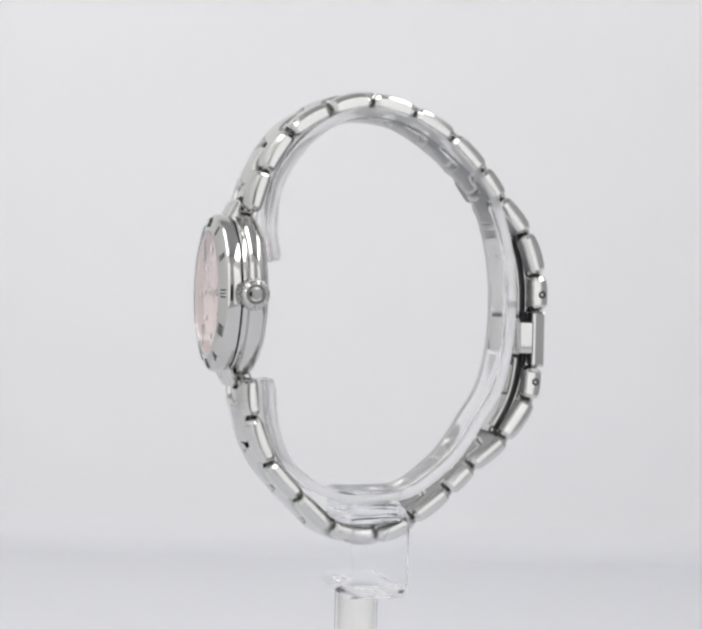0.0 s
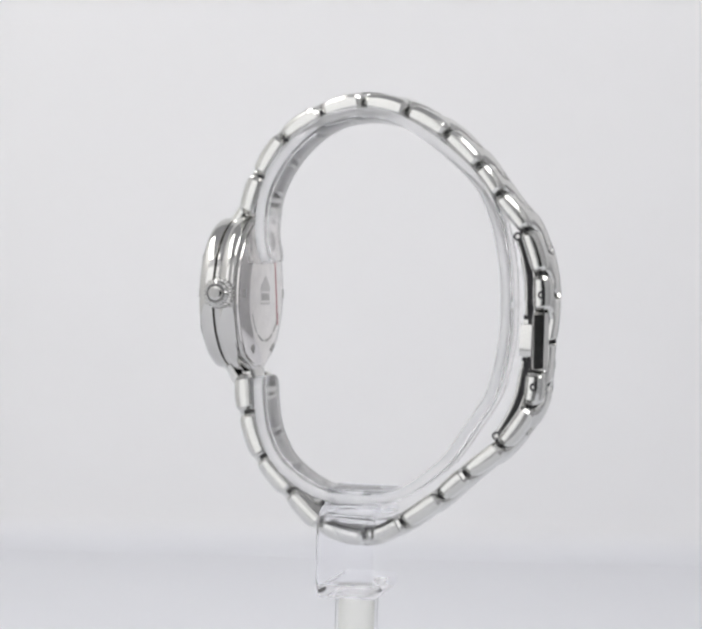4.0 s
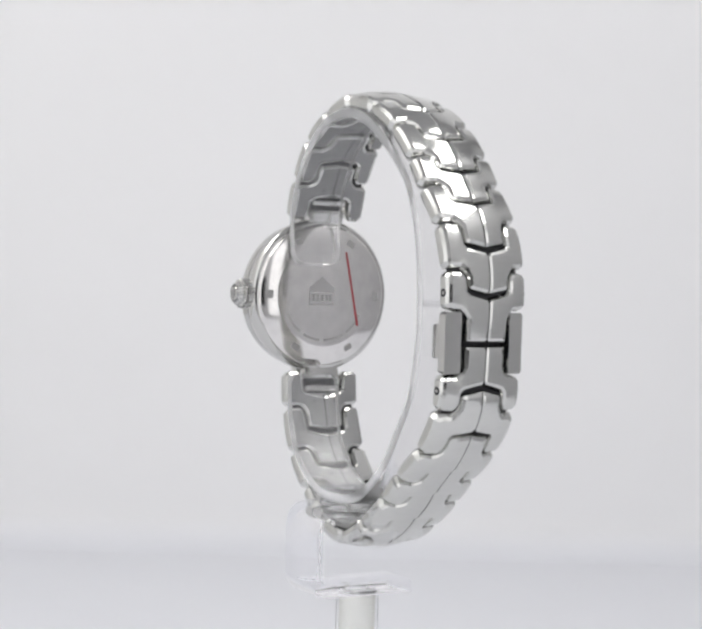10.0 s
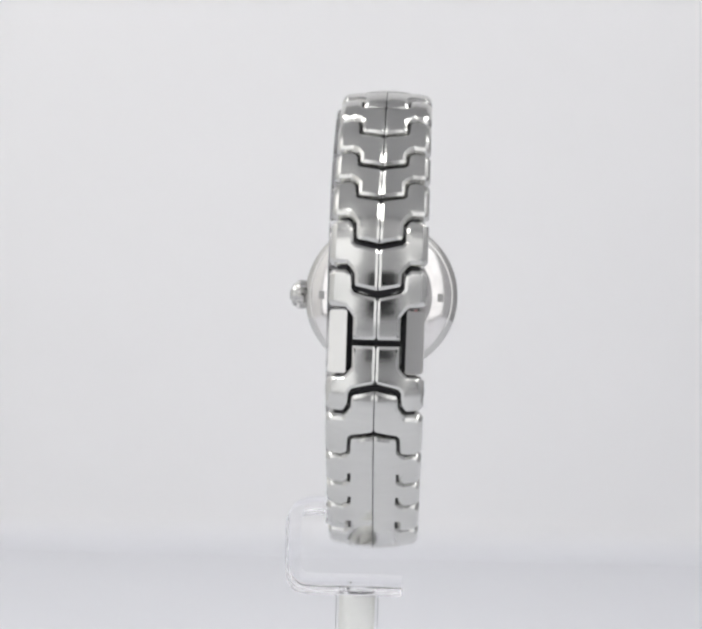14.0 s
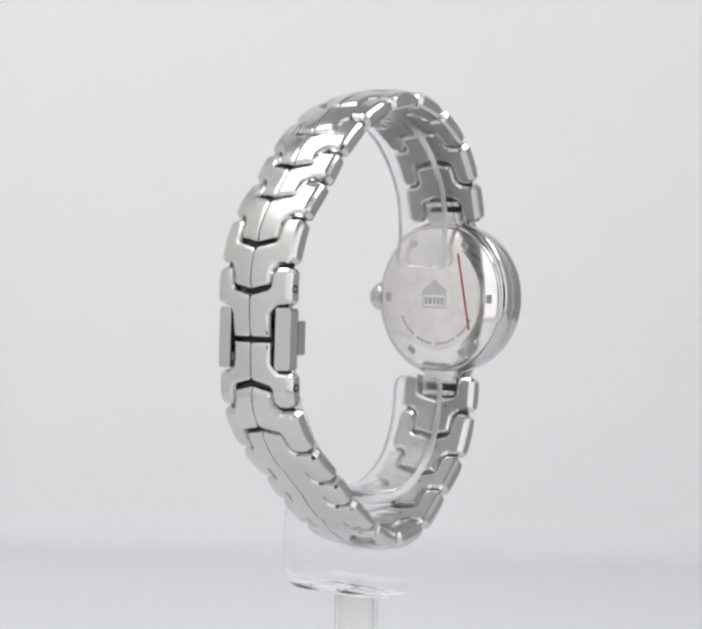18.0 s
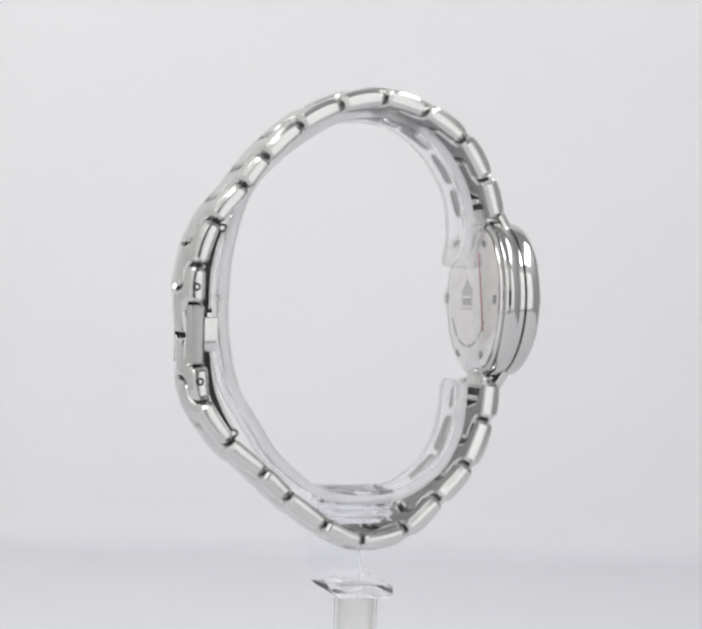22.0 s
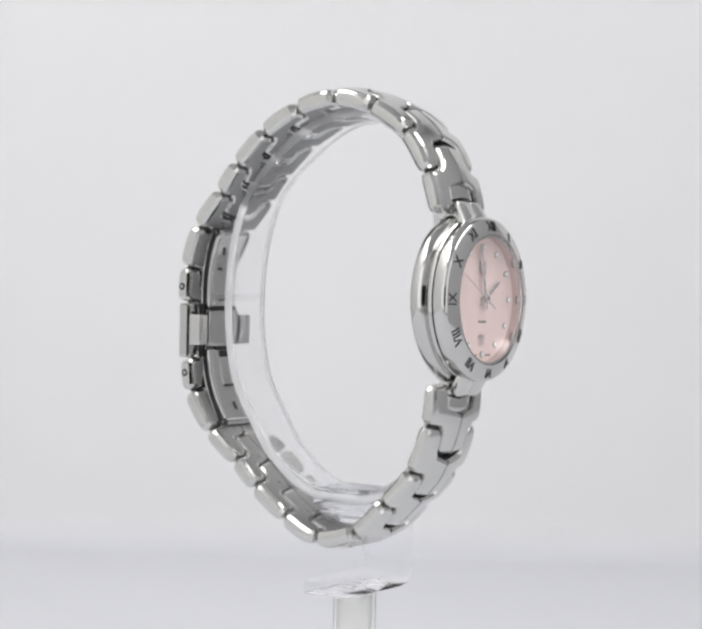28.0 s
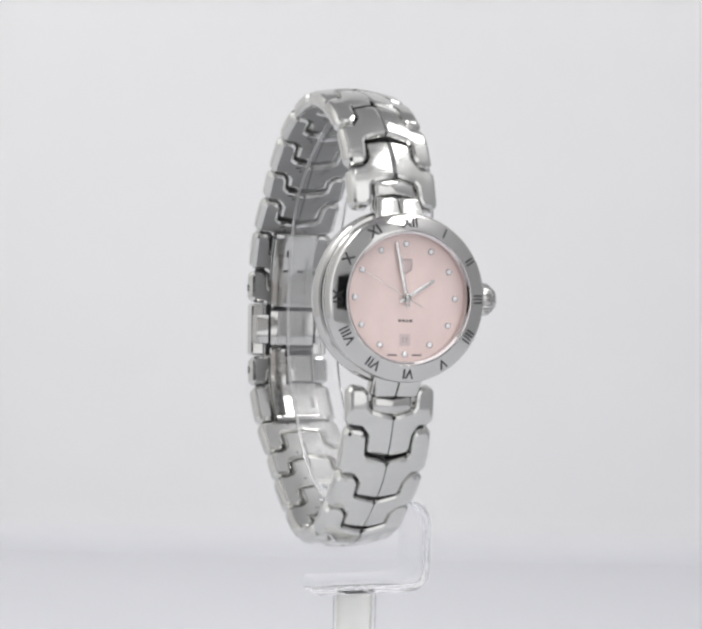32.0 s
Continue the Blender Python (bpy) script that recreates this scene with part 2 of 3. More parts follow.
ribs = [box((-4.7, -5.4, z), (6.4, 5.4, z + 0.8), axis_at, 0.15) for z in (-41.3, -39.9, -38.4, -36.2)]
part("ring_mount", merge(box((-4.4, -5.1, -41.2), (6.1, 5.1, -35.6), axis_at, 0.2), *ribs), ACRYLIC, stand, "ribbed clear acrylic block under the ring")
BRACKET = [(-5.7, -38.9), (-8.4, -38.9), (-10.6, -39.7), (-11.4, -42.0), (-11.4, -46.0), (-11.4, -49.8), (-10.6, -52.1), (-8.4, -52.9), (-2.0, -52.9), (8.2, -52.9)]
part("bracket", sweep(BRACKET, 2.3, -4.2, 5.7, lambda a, b, h: axis_at(b, a, h), 0.4, taper=False), BENT, stand, "bent clear acrylic bracket")
post = part("post", lathe([(-54.05, 0), (-54.05, 3.55), (-54.4, 3.8), (-89.6, 3.8), (-90.0, 3.5), (-90.0, 0)], lambda w, a, b: axis_at(a + 0.1, b + 0.2, w), 64, False), TUBE, stand, "clear round acrylic post")
part("core", lathe([(-54.6, 0), (-54.6, 3.0), (-54.9, 3.2), (-89.4, 3.2), (-89.4, 0)], lambda w, a, b: axis_at(a + 0.1, b + 0.2, w), 48, False), MILKY, post, "frosted core inside the clear post")

for ob in stand.children_recursive:
    ob.visible_shadow = False

# ---- the watch ----
watch = thing("wristwatch", "ladies' steel bracelet wristwatch with a pink dial, on the acrylic ring", "wristwatch")
ZC = -1.15


def case_at(w, a, b):
    """w: towards the face; a: towards three o'clock; b: towards twelve."""
    return at(-w, -a - 0.5, ZC + b)


case = part("case", lathe([(20.4, 10.5), (20.35, 13.5), (20.6, 14.1), (21.1, 14.6), (21.95, 14.7), (22.8, 14.6), (23.3, 14.25), (23.4, 13.8), (23.5, 13.85), (24.25, 13.9), (24.42, 13.75), (24.45, 13.4), (24.5, 12.2), (24.45, 10.5)], case_at, 128),
            STEEL, watch, "polished round steel case")
bezel = part("bezel", lathe([(24.55, 11.6), (24.55, 13.35), (24.8, 13.85), (25.6, 13.98), (26.5, 13.92), (27.0, 13.78), (27.3, 13.45), (28.03, 11.3), (28.12, 11.1), (28.12, 11.0), (27.75, 10.95), (24.7, 10.95)], case_at, 128),
             STEEL, watch, "polished steel bezel with black Roman numerals")


def dial_at(r, hour):
    a = radians(30 * hour)
    return r * math.sin(a), r * math.cos(a)


for hour, text in enumerate("XII I II III IIII V VI VII VIII IX X XI".split()):
    bm = letters(text, 2.3, 0.05)
    ang = radians(30 * hour)

    def lay(x, y, h, ang=ang):
        y += 12.35
        r = y
        return case_at(28.09 - (y - 11.15) * 0.34 + 0.04 + h, r * math.sin(ang) + x * math.cos(ang), r * math.cos(ang) - x * math.sin(ang))

    part("numeral", place_all(bm, lay), INK, bezel, "black Roman numeral", smooth=0)

part("rehaut", lathe([(26.02, 10.5), (26.02, 10.93), (27.7, 10.93), (27.55, 10.5)], case_at, 96), MIRROR, watch, "polished ring between dial and crystal")


def face_at(w, a, b):
    return case_at(w + 1.6, a, b)


dial = part("dial", lathe([(23.8, 0), (24.4, 0), (24.4, 11.3), (23.8, 11.3)], face_at, 96, False), PEARL, watch, "pale pink mother-of-pearl dial")
glass = part("crystal", lathe([(27.75, 0), (27.75, 10.94), (28.12, 10.94), (28.22, 6.0), (28.25, 0)], case_at, 96, False), CRYSTAL, watch, "clear flat crystal")
glass.visible_shadow = False
for hour in range(12):
    a, b = dial_at(9.3 if hour == 6 else 8.9, hour)
    setting = part("hour_marker", lathe([(24.4, 0.54), (24.62, 0.5), (24.66, 0.44), (24.5, 0.41), (24.4, 0.41)], lambda w, x, y: face_at(w, a + x, b + y), 16), STEEL, dial, "round steel setting with a small diamond")
    part("diamond", lathe([(24.42, 0), (24.45, 0.4), (24.72, 0.4), (24.85, 0.22), (24.86, 0)], lambda w, x, y: face_at(w, a + x, b + y), 8, False), GEM, setting, "small round diamond", smooth=0)


def hand(name, degrees, front, back, w0, wide, level, mat, label):
    a = radians(degrees)

    def lay(x, y, h):
        return face_at(level + h, y * math.sin(a) + x * math.cos(a), y * math.cos(a) - x * math.sin(a))

    part(name, slab([(-w0, -back), (w0, -back), (wide, front * 0.4), (wide * 0.75, front * 0.96), (0, front), (-wide * 0.75, front * 0.96), (-wide, front * 0.4)], 0, 0.16, lay, 0.05), mat, dial, label)


hand("hour_hand", 59, 5.9, 1.3, 0.22, 0.34, 24.75, HAND, "polished steel hour hand near two")
hand("minute_hand", 348, 9.4, 1.6, 0.22, 0.32, 25.05, HAND, "polished steel minute hand near twelve")
hand("second_hand", 299, 8.8, 3.2, 0.07, 0.06, 25.35, HAND, "thin steel second hand")
part("hand_hub", lathe([(24.4, 0), (24.4, 0.6), (25.55, 0.6), (25.7, 0.35), (25.72, 0)], face_at, 24, False), STEEL, dial, "polished hub")
shield = part("emblem", slab([(-1.15, 1.25), (1.15, 1.25), (1.15, -0.5), (0, -1.35), (-1.15, -0.5)], 0, 0.08, lambda x, y, h: face_at(24.4 + h, x, y + 5.2), 0.04), FAINT, dial, "small raised shield emblem")
part("emblem_field", slab([(-0.85, 0.95), (0.85, 0.95), (0.85, -0.4), (0, -1.0), (-0.85, -0.4)], 0, 0.05, lambda x, y, h: face_at(24.48 + h, x, y + 5.2), 0.02), EMBLEM, shield, "rose field of the shield")
for x, y, wd, ht in ((-0.95, -3.75, 0.55, 0.4), (-0.25, -3.75, 0.5, 0.4), (0.4, -3.75, 0.5, 0.4), (1.05, -3.75, 0.5, 0.4), (-2.2, -9.4, 1.7, 0.28), (2.2, -9.4, 1.7, 0.28)):
    part("printed_bar", box((x - wd / 2, y - ht / 2, 0), (x + wd / 2, y + ht / 2, 0.03), lambda a, b, h: face_at(24.4 + h, a, b)), PRINT, dial, smooth=0)
date = part("date_window", box((-1.0, -1.0, 0), (1.0, 1.0, 0.03), lambda a, b, h: face_at(24.4 + h, a, b - 6.9), 0.01), EMBLEM, dial, "small square date window", smooth=0)
for x in (-0.32, 0.32):
    part("date_bar", box((x - 0.17, -0.5, 0), (x + 0.17, 0.5, 0.03), lambda a, b, h: face_at(24.435 + h, a, b - 6.9)), FAINT, date, smooth=0)

# crown at three o'clock
CW = 23.0


def crown_at(d, a, b):
    return case_at(CW + a, d - 0.5, b)


def crown_bm():
    bm = bmesh.new()
    prof = [(14.0, 1.2), (14.5, 1.2), (14.52, 2.1), (14.75, 2.5), (15.3, 2.65), (16.3, 2.65), (16.75, 2.5), (16.82, 2.2), (17.0, 2.18), (17.4, 2.0), (17.75, 1.72), (17.6, 1.55), (17.62, 1.35), (17.85, 1.2), (17.98, 0.8), (18.02, 0.4)]
    n, rings = 96, []
    for d, r in prof:
        k = 0.05 if 14.55 < d < 17.5 else 0.0
        o = len(rings) if d > 16.75 else 0
        rings.append([bm.verts.new(crown_at(d, r * (1 + k * (1 if (i // 2 + o) % 2 else -1)) * math.sin(2 * math.pi * i / n), r * (1 + k * (1 if (i // 2 + o) % 2 else -1)) * math.cos(2 * math.pi * i / n))) for i in range(n)])
    for a, b in zip(rings, rings[1:]):
        for i in range(n):
            bm.faces.new((a[i], a[(i + 1) % n], b[(i + 1) % n], b[i]))
    bm.faces.new(rings[-1])
    bm.faces.new(rings[0][::-1])
    return bm


crown = part("crown", crown_bm(), STEEL, watch, "fluted polished steel crown", smooth=30)
part("crown_groove", lathe([(17.58, 1.34), (17.58, 1.58), (17.66, 1.6), (17.66, 1.32)], crown_at, 48), DARK, crown, "dark groove round the crown's cap")
part("crown_emblem", slab([(-0.8, 0.85), (0.8, 0.85), (0.8, -0.3), (0, -1.0), (-0.8, -0.3)], 17.9, 18.12, lambda x, y, h: crown_at(h, x, y), 0.06), ENGRAVE, crown, "small raised shield")

# case back
back = part("case_back", lathe([(20.45, 10.4), (20.5, 13.3), (20.4, 13.5), (20.15, 13.4), (19.9, 13.05), (19.36, 10.5), (19.25, 10.15), (19.15, 9.7), (19.15, 0), (20.4, 0)], case_at, 128, False), BACK, watch, "polished screwed case back")


def back_at(x, y, h):
    """On the back, seen from behind: x to the right, y up, h outwards."""
    return at(-19.15 + h, x - 0.5, ZC + y)


for k in range(6):
    a = radians(90 + 60 * k)
    cx, cy = 11.2 * math.sin(a), 11.2 * math.cos(a)
    part("notch", box((-0.8, -0.75, -0.6), (0.8, 0.75, -0.28), lambda x, y, h: back_at(cx + x * math.cos(a) + y * math.sin(a), cy - x * math.sin(a) + y * math.cos(a), h), 0.08), ENGRAVE, back, "small square key notch")


def etched(x0, y0, x1, y1, wide):
    """A thin etched line on the back."""
    d = Vector((x1 - x0, y1 - y0))
    n = Vector((-d.y, d.x)).normalized() * wide / 2
    return slab([(x0 + n.x, y0 + n.y), (x0 - n.x, y0 - n.y), (x1 - n.x, y1 - n.y), (x1 + n.x, y1 + n.y)], 0.02, 0.03, lambda x, y, h: back_at(x - 0.6, y + 0.75, h))


emblem = part("engraved_emblem", slab([(-2.7, -2.7), (2.7, -2.7), (2.7, 0.7), (0, 2.7), (-2.7, 0.7)], -0.02, 0.01, lambda x, y, h: back_at(x - 0.6, y + 0.75, h)), ETCH, back, "lightly etched house-shaped emblem", smooth=0)
part("emblem_panel", slab([(-2.35, -2.35), (2.35, -2.35), (2.35, -0.25), (-2.35, -0.25)], 0.01, 0.02, lambda x, y, h: back_at(x - 0.6, y + 0.75, h)), BACK, emblem, smooth=0)
for x, wide in ((-1.75, 0.6), (-0.85, 0.75), (0.1, 0.6), (0.95, 0.6), (1.8, 0.6)):
    part("emblem_bar", etched(x, -1.95, x, -0.65, wide), ENGRAVE, emblem, smooth=0)
for k in range(26):
    a = radians(118 + k * 5.0)
    if k in (6, 13, 19):
        continue
    part("engraved_bar", box((-0.28, -0.22, -0.02), (0.28, 0.22, 0.025), lambda x, y, h: back_at(8.6 * math.sin(a) + x * math.cos(a) + y * math.sin(a), 8.6 * math.cos(a) - x * math.sin(a) + y * math.cos(a), h)), ENGRAVE, back, smooth=0)
part("red_line", slab([(4.3, 8.3), (4.7, 8.3), (7.65, -5.8), (7.2, -5.8)], 0.0, 0.03, back_at), RED, back, "thin dark red line across the back", smooth=0)

# ---- bracelet ----
# joints (along, up) from the case to the clasp, over the top and round below
UPPER = [(-21.4, 13.1), (-19.05, 20.2), (-14.6, 27.0), (-7.6, 31.5), (0.0, 33.3), (7.9, 31.65), (15.1, 27.7), (20.95, 22.15), (24.7, 17.1), (29.6, 11.0), (32.2, 3.5), (32.5, -3.1), (32.2, -8.25)]
LOWER = [(-21.2, -15.6), (-20.3, -22.55), (-17.15, -30.5), (-11.8, -36.5), (-5.75, -41.85), (2.2, -43.6), (9.0, -40.55), (15.6, -35.65), (20.1, -31.4), (26.2, -26.3), (30.9, -19.35), (31.7, -13.25), (32.2, -8.25)]
HW, TW, TH = 7.6, 3.95, 2.9


class Chain:
    """A smooth line through joints, told by its length."""

    def __init__(self, joints, sign):
        self.sign, steps = sign, 16
        self.line = curve_points(joints, steps)
        self.run = [0.0]
        for a, b in zip(self.line, self.line[1:]):
            self.run.append(self.run[-1] + (b - a).length)
        self.stops = [self.run[i * steps] for i in range(len(joints))]

    def __call__(self, s):
        k = min(max(int(np.searchsorted(self.run, s)) - 1, 0), len(self.run) - 2)
        f = (s - self.run[k]) / (self.run[k + 1] - self.run[k])
        p = self.line[k].lerp(self.line[k + 1], f)
        lo, hi = max(k - 3, 0), min(k + 4, len(self.line) - 1)
        d = (self.line[hi] - self.line[lo]).normalized()
        return p, Vector((-d.y, d.x)) * self.sign


def link_outline(P, tip, deep, last):
    """Half of one link, (along, across): an ear beside the notch, and the tongue that enters the next notch."""
    g = 0.09
    pts = [(deep + 0.95, g), (deep + 0.5, 2.0), (deep + 0.1, TW - 0.35), (deep - 0.4, TW + 0.1), (1.5, TW + 0.25), (0.85, TW + 0.65), (0.4, TW + 1.1), (0.28, HW - 1.15), (0.5, HW - 0.4), (1.15, HW),
           (P - 1.15, HW), (P - 0.5, HW - 0.4), (P - 0.28, HW - 1.15), (P - 0.24, TW + 1.25), (P + 0.35, TW + 0.6), (P + 1.2, TW)]
    if last:
        pts += [(P + tip - 0.15, TW), (P + tip, TW - 0.15), (P + tip, g)]
    else:
        pts += [(P + tip - 0.75, TW - 0.08), (P + tip - 0.3, TW - 0.5), (P + tip - 0.05, 2.0), (P + tip + 0.35, g)]
    return pts


def build_chain(joints, sign):
    chain = Chain(joints, sign)
    stops, made = chain.stops, []
    count = len(stops) - 2

    def tight(i):
        """The links under the bracelet lie tongue to notch with no gap."""
        return sign < 0 and 4 <= i <= 7

    for i in range(count):
        s0, P = stops[i], stops[i + 1] - stops[i]
        last = i == count - 1
        nextP = stops[i + 2] - stops[i + 1]
        tip = nextP - 0.3 if last else nextP * 0.56 - (-0.5 if tight(i) else 0.2)
        deep = P * 0.56

        def lay(a, b, h):
            if abs(b) > TW + 0.6 and 0.1 < a < P - 0.1:
                a += 0.24 * (2 * a / P - 1) * (0.5 - h / TH)
            p, n = chain(s0 + a)
            h0 = h
            if h > 0:
                c = min(abs(b), 3.2)
                h += 0.95 - 0.03 * c - 0.0175 * c * c - 0.14 * (abs(b) - c) - 0.16 * ((a - 0.75 * P) / (0.75 * P)) ** 2 - 1.3 * min(1.0, max(0.0, (abs(b) - TW - 0.3) / 1.5)) * max(0.0, abs(2 * a / P - 1) - 0.4) ** 2
                if not tight(i):
                    h -= 0.32 * max(0.0, 0.5 - abs(b))
                if not last:
                    h -= 0.22 * max(0.0, (a - P - tip + 1.3) / 1.3) ** 2
            elif abs(b) > TW + 0.3:
                h += 1.0 * min(1.0, (abs(b) - TW - 0.3) / 1.5) * max(0.0, abs(2 * a / P - 1) - 0.4) ** 2
            if abs(b) > HW - 0.05:
                b += math.copysign(0.26 * max(0.0, 1 - (2 * h0 / TH) ** 2), b)
            q = p + n * (h + 0.12)
            return at(q.x, b, q.y)

        half = link_outline(P, tip, deep, last)

        def plain(p):
            """Edges left sharp: the seam in the middle, and tongue against notch where the links lie tight."""
            return abs(p.y) < 0.12 or p.z > 0 and ((tight(i) and p.x > P + tip - 0.6) or (tight(i - 1) and abs(p.y) < TW - 0.2 and p.x < deep + 1.2))

        cuts = [k * 1.3 for k in range(1, int((P + tip) / 1.3) + 1)]
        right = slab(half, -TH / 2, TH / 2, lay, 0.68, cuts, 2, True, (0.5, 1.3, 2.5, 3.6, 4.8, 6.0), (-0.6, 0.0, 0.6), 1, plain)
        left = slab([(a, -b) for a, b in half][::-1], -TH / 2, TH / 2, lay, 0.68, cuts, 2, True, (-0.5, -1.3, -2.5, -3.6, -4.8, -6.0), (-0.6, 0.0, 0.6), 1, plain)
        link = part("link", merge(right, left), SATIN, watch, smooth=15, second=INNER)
        # black strip and filler stand in for the shade in seam and joint
        part("seam", slab([(deep + 1.05, -0.25), (P + tip - 0.1, -0.25), (P + tip - 0.1, 0.25), (deep + 1.05, 0.25)], 0.1 - TH / 2, TH / 2 - 0.12, lay, 0, cuts), INK, link, "black strip for the shade in the seam between the two halves")
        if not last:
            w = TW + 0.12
            part("joint", slab([(P - 0.3, -w), (P + tip - 0.2, -w), (P + tip + 0.5, -2.0), (P + tip + 0.95, 0.0), (P + tip + 0.5, 2.0), (P + tip - 0.2, w), (P - 0.3, w)], -0.75, 0.6, lay, 0, cuts), INK, link, "black filler for the shade in the joint round the tongue")
        # the pin that hinges it in its neighbour, seen in the gap, blackened like the fillers beside it to paint the
        # gap's shade
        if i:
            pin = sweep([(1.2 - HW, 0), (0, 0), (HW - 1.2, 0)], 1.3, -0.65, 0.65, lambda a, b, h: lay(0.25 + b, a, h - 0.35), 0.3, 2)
            part("hinge_pin", pin, INK, link, "hinge pin blackened for the shade in the joint")
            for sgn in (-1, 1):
                part("gap", box((-0.3, TW + 1.2, -0.4), (0.3, HW - 1.1, 0.75), lambda a, b, h: lay(a, sgn * b, h)), INK, link, "black filler for the shade beside the ear")
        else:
            part("gap", box((deep - 2.7, -3.4, -0.15), (deep + 0.35, 3.4, 0.05), lay), INK, link, "black filler for the shade at the end of the notch")
            part("bar", slab([(deep - 2.0, -3.5), (deep - 1.5, 0.0), (deep - 2.0, 3.5), (deep + 0.4, 3.5), (deep + 1.0, 0.0), (deep + 0.4, -3.5)], 0.05, 0.75, lay, 0.3, across=(-1.7, 1.7)), STEEL, link, "bright sloping bar in the notch")
            part("spring_bar", box((-3.55, deep - 1.0, -1.35), (3.55, deep + 0.1, -0.5), lambda a, b, h: lay(b, a, h), 0.3, 3), STEEL, link, "bright spring bar on the inner side")
        if sign > 0 and 5 <= i <= 8:
            for b in (-2.8, 2.8):
                for a in (0.64, 0.76):
                    part("slit", slab([(P * a - 0.12, b - 0.5), (P * a + 0.12, b - 0.5), (P * a + 0.12, b + 0.5), (P * a - 0.12, b + 0.5)], -TH / 2 - 0.03, -TH / 2 + 0.1, lay), INK, link, "short dark slit")
        for sgn in (-1, 1):
            if last:
                hole = part("pin_hole", lathe([(-0.1, 0.3), (0.03, 0.32), (0.03, 0.66), (-0.1, 0.7)], lambda w, x, y: lay(P * 0.55 + x, sgn * (HW + w), y + 0.15), 20), INK, link, "small dark pin hole")
                part("pin_head", lathe([(-0.1, 0), (-0.1, 0.3), (0.04, 0.28), (0.06, 0)], lambda w, x, y: lay(P * 0.55 + x, sgn * (HW + w), y + 0.15), 16, False), STEEL, hole, "bright pin head")
        for b in (-2.15, 2.15):
            part("pin_dot", lathe([(-0.02, 0), (-0.02, 0.3), (0.1, 0.3), (0.1, 0)], lambda w, x, y: lay(P * 0.86 + x, b + y, -TH / 2 + w), 12, False), DARK, link, "small dark pin end")
        made.append(link)
    return chain


upper = build_chain(UPPER, 1)
lower = build_chain(LOWER, -1)

# end pieces that run from the bezel into the first notch
for sgn, line in ((1, [(-25.2, 10.2), (-24.45, 11.8), (-23.6, 13.4), (-22.8, 14.8)]), (-1, [(-25.6, -12.3), (-25.0, -13.9), (-24.2, -15.5), (-23.3, -17.0)])):
    z0 = line[0][1]
    halves = [sweep(line, 1.7, b0, b1, lambda a, b, h: at(a, b * (1.3 - 0.045 * abs(h - z0)), h), 0.3, 5) for b0, b1 in ((-3.5, -0.06), (0.06, 3.5))]
    part("end_piece", merge(*halves), SATIN, watch, "polished steel end piece between case and bracelet")
    z1 = line[-1][1]
    tongue = [(-22.6, z0 - sgn * 0.4), (-22.2, z0 + sgn * 2.0), (-21.5, z1 - sgn * 1.8), (-20.95, z1 + sgn * 0.1)]
    part("lug", sweep(tongue, 2.0, -3.75, 3.75, lambda a, b, h: at(a, b, h), 0.3), STEEL, watch, "inner lug")

# folding clasp: two push pieces at the sides, box and curved blades inside
for sgn in (-1, 1):
    def push_at(a, b, h):
        """a: up; b: outwards; h: away from the axis. The outer face falls off a little towards the side."""
        if h > 32:
            h -= 0.15 * (b - 4.75)
        elif b > 7.5:
            b += 0.1
        return at(h + 0.25, sgn * b, a)

    push = part("push_piece", slab([(-13.0, 4.75), (-3.45, 4.75), (-3.2, 5.0), (-3.2, 7.2), (-3.6, 7.6), (-12.85, 7.6), (-13.25, 7.2), (-13.25, 5.0)], 31.0, 33.6, push_at, 0.5, segments=2, both=True), STEEL, watch, "polished steel push piece of the clasp", smooth=15)
    # solid black piece painting the shade round the push piece
    part("gap", box((30.2, 4.02, -13.0), (31.2, 4.78, -3.4), lambda a, b, h: at(a, sgn * b, h)), INK, push, "black filler for the shade round the push piece")
    part("push_stem", box((29.1, 4.8, -10.9), (31.2, 7.15, -5.2), lambda a, b, h: at(a, sgn * (b + (0.12 * (a - 29.1) if b > 6 else 0)), h), 0.25, 2), STEEL, push, "flat inner end")
clasp = part("clasp_box", box((29.2, -4.3, -11.2), (30.8, 4.3, -4.4), lambda a, b, h: at(a, b, h), 0.3), STEEL, watch, "inner box of the folding clasp")
part("rail", box((28.95, -2.9, -10.6), (29.15, -2.4, -5.0), lambda a, b, h: at(a, b, h), 0.06), STEEL, clasp, "narrow raised rail")
# black blocks added where the clasp's openings lie in shade
part("gap", box((30.9, -3.75, -8.9), (32.0, 3.75, -7.6), lambda a, b, h: at(a, b, h)), INK, clasp, "black filler for the shade between the two last links")
part("gap", box((29.25, -3.9, -4.5), (29.8, 3.7, -3.7), lambda a, b, h: at(a, b, h)), INK, clasp, "black filler for the shade between box and blade")
part("gap", box((29.1, -3.9, -12.0), (29.8, 2.2, -11.2), lambda a, b, h: at(a, b, h)), INK, clasp, "black filler for the shade between box and blade")


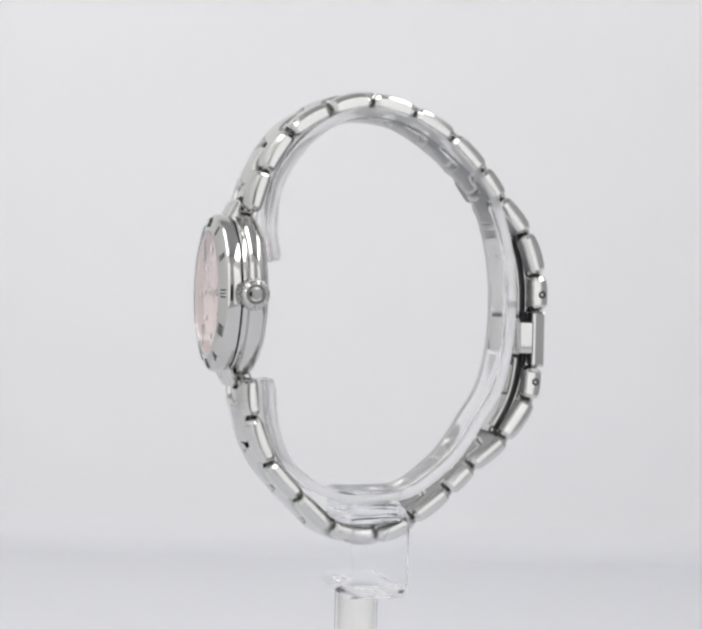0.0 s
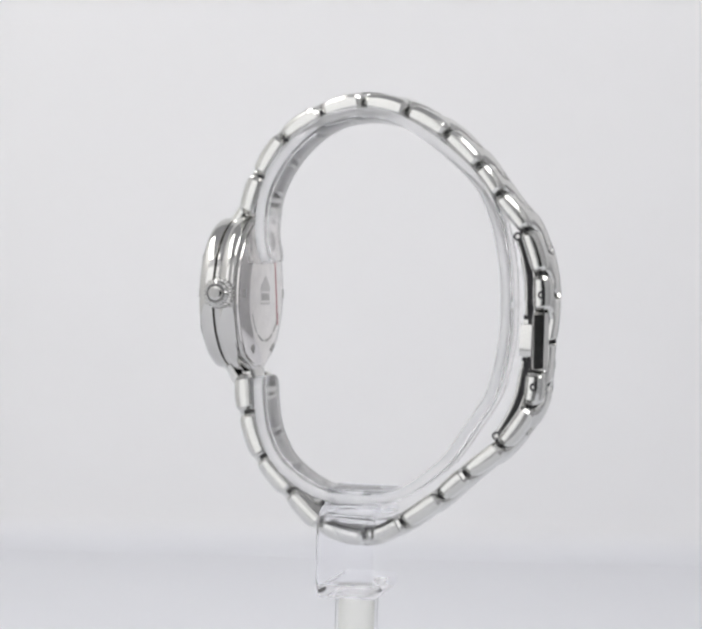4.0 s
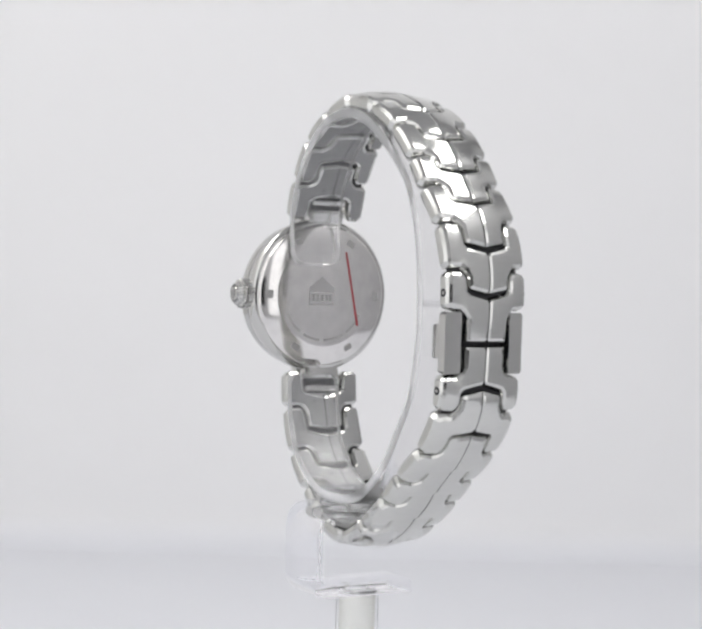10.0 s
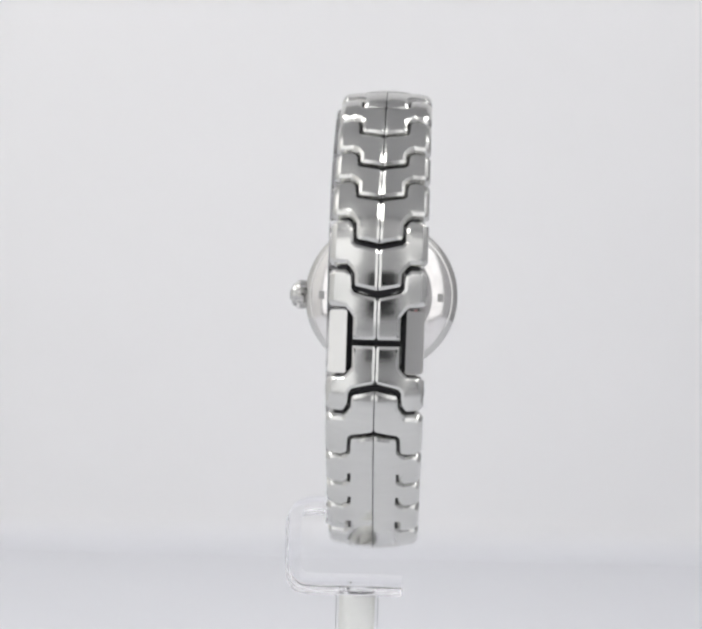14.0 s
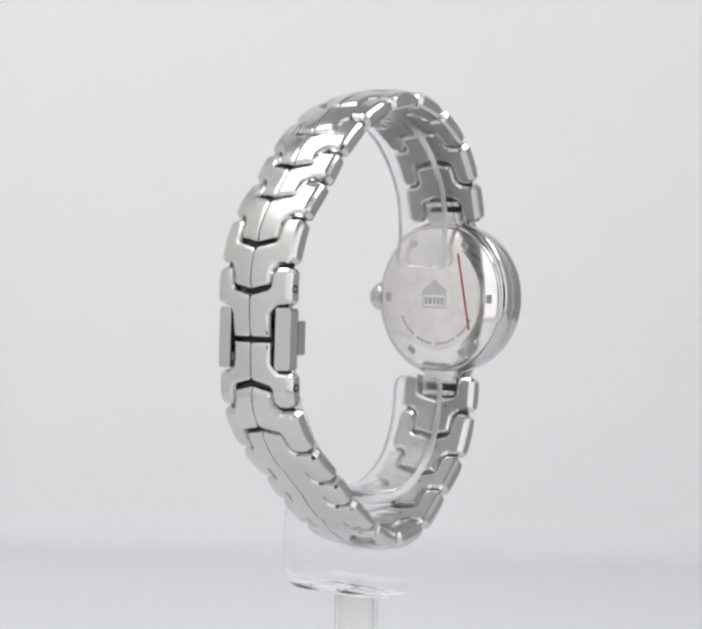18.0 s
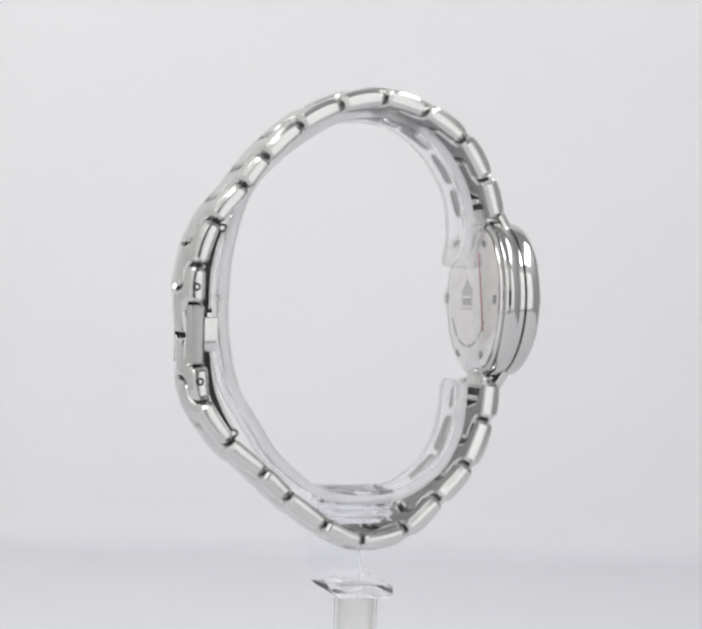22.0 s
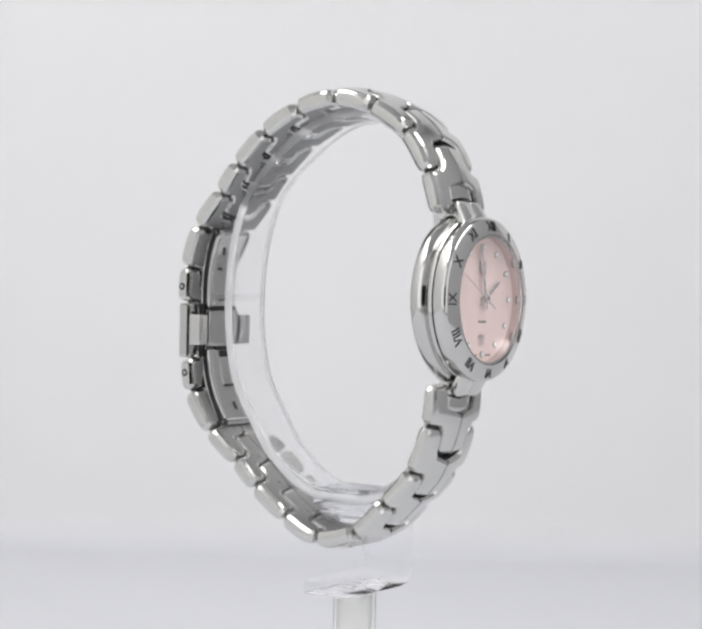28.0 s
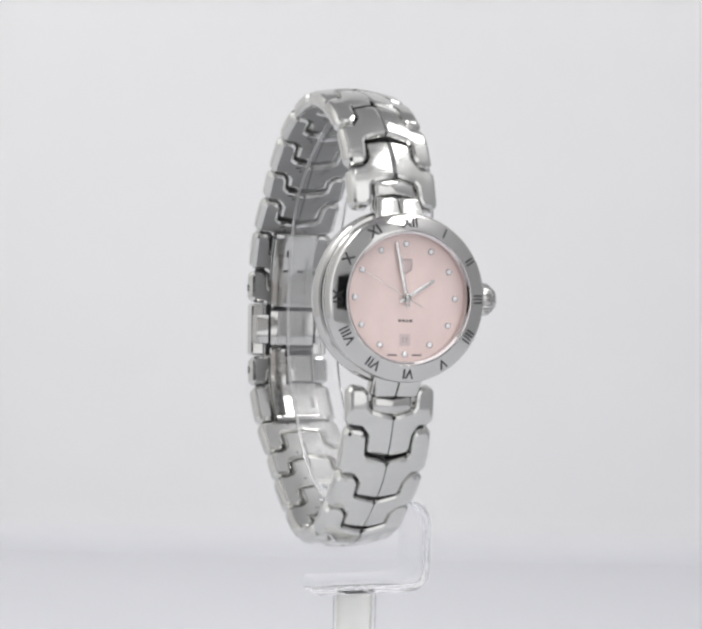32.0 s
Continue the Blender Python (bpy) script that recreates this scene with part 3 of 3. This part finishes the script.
def on_blade(line):
    """Places (across, up, height off the inner face) on a blade that follows the line."""
    pts = sorted((p.y, p.x) for p in curve_points(line, 6))
    zs, us = [p[0] for p in pts], [p[1] for p in pts]

    def lay(v, z, h):
        slope = (np.interp(z + 0.3, zs, us) - np.interp(z - 0.3, zs, us)) / 0.6
        k = 1 / math.sqrt(1 + slope * slope)
        return at(float(np.interp(z, zs, us)) - (0.3 + h) * k, v, z + (0.3 + h) * k * slope)
    return lay


def plate(v0, v1, z0, z1, h0, h1, lay):
    """A thin piece bent along its blade."""
    n = max(2, int((z1 - z0) / 0.6))
    zs = [z0 + (z1 - z0) * k / n for k in range(1, n)]
    return slab([(v0, z0), (v1, z0), (v1, z1), (v0, z1)], h0, h1, lay, min(0.06, (h1 - h0) / 3), across=zs)


BLADES = (([(27.5, 10.0), (28.8, 6.4), (29.65, 1.4), (29.75, -3.7)], 4.1), ([(29.4, -11.9), (28.6, -16.8), (27.0, -21.1), (24.7, -25.0)], 4.4))
for line, half in BLADES:
    blade = part("clasp_blade", sweep(line, 0.6, -half, half, lambda a, b, h: at(a, b, h), 0.15), STEEL, watch, "curved steel clasp blade")
    outer = [(u + 1.45, z + (0.3 if line[0][1] > 0 else -0.3) * (abs(z + 8) / 18)) for u, z in line]
    part("outer_leaf", sweep(outer, 0.55, -half, half, lambda a, b, h: at(a, b, h), 0.15), STEEL, blade, "outer leaf of the blade")
    # black fill in place of the shade between the two leaves
    part("core", sweep([(u + 0.75, z) for u, z in line], 0.95, 0.35 - half, half - 0.35, lambda a, b, h: at(a, b, h), 0.1), INK, blade, "black filler for the shade between the leaves")
    end = line[0] if line[0][1] > 0 else line[-1]
    lay = on_blade(line)
    part("blade_hinge", lathe([(-half, 0), (-half, 0.25), (-half - 0.12, 0.3), (-half - 0.12, 0.55), (0.1 - half, 0.75), (half - 0.1, 0.75), (half + 0.12, 0.55), (half + 0.12, 0.3), (half, 0.25), (half, 0)], lambda w, x, y: at(end[0] + x + 0.3, w, end[1] + y), 24, False), STEEL, blade, "round hinge tube")
    for sgn in (-1, 1):
        part("hinge_ring", lathe([(half - 0.02, 0.42), (half + 0.15, 0.42), (half + 0.15, 0.72), (half - 0.02, 0.78)], lambda w, x, y: at(end[0] + x + 0.3, sgn * w, end[1] + y), 24), INK, blade, "dark ring round the hinge")
    if end[1] > 0:
        part("slot", plate(0.6, 1.5, 6.0, 7.4, -0.05, 0.02, lay), INK, blade, "small dark slot")
        for v in (-1.6, 1.3):
            part("slot", plate(v - 0.6, v + 0.6, 3.15, 3.55, -0.05, 0.02, lay), INK, blade, "thin dark slot")
        part("rib", plate(-3.2, -2.7, -1.2, 6.4, 0.0, 0.28, lay), STEEL, blade, "narrow bright rib")
        part("rib", plate(1.6, 2.6, -3.4, -2.6, 0.0, 0.3, lay), STEEL, blade, "small raised stop")
        part("slot", plate(-2.2, 1.2, -2.75, -2.35, -0.05, 0.02, lay), DARK, blade, "thin dark slot")
    else:
        part("recess", plate(-4.05, 1.4, -18.75, -12.0, -0.05, 0.02, lay), INK, blade, "dark outline round the tab")
        part("tab", plate(-3.75, 1.4, -18.35, -13.2, 0.02, 0.2, lay), STEEL, blade, "flat rectangular tab")
        part("slot", plate(-0.5, 0.4, -23.0, -21.6, -0.05, 0.02, lay), INK, blade, "small dark slot")
        part("slot", plate(-3.7, -3.1, -23.4, -21.4, -0.05, 0.02, lay), DARK, blade, "small dark slot")


# ---- what moves: the stand turns slowly and carries the watch round ----
def motions():
    turn = [(0, 16.82), (1, 8.9), (2, 1.03), (3, -6.75), (4, -14.42), (5, -21.98), (6, -29.44), (7, -36.84), (8, -44.25), (9, -51.71), (10, -59.3), (11, -67.07),
            (12, -75.05), (13, -83.27), (14, -91.73), (15, -100.38), (16, -109.2), (17, -118.11), (18, -127.06), (19, -135.99), (20, -144.86), (21, -153.63),
            (22, -162.28), (23, -170.83), (24, -179.3), (25, -187.72), (26, -196.12), (27, -204.85), (28, -213.6), (29, -222.5), (30, -231.4), (31, -240.0), (32, -248.4)]
    for ob in (watch, stand):
        walk(ob, [(t, pose(0, 0, 0, 0, 0, a)) for t, a in turn])


motions()
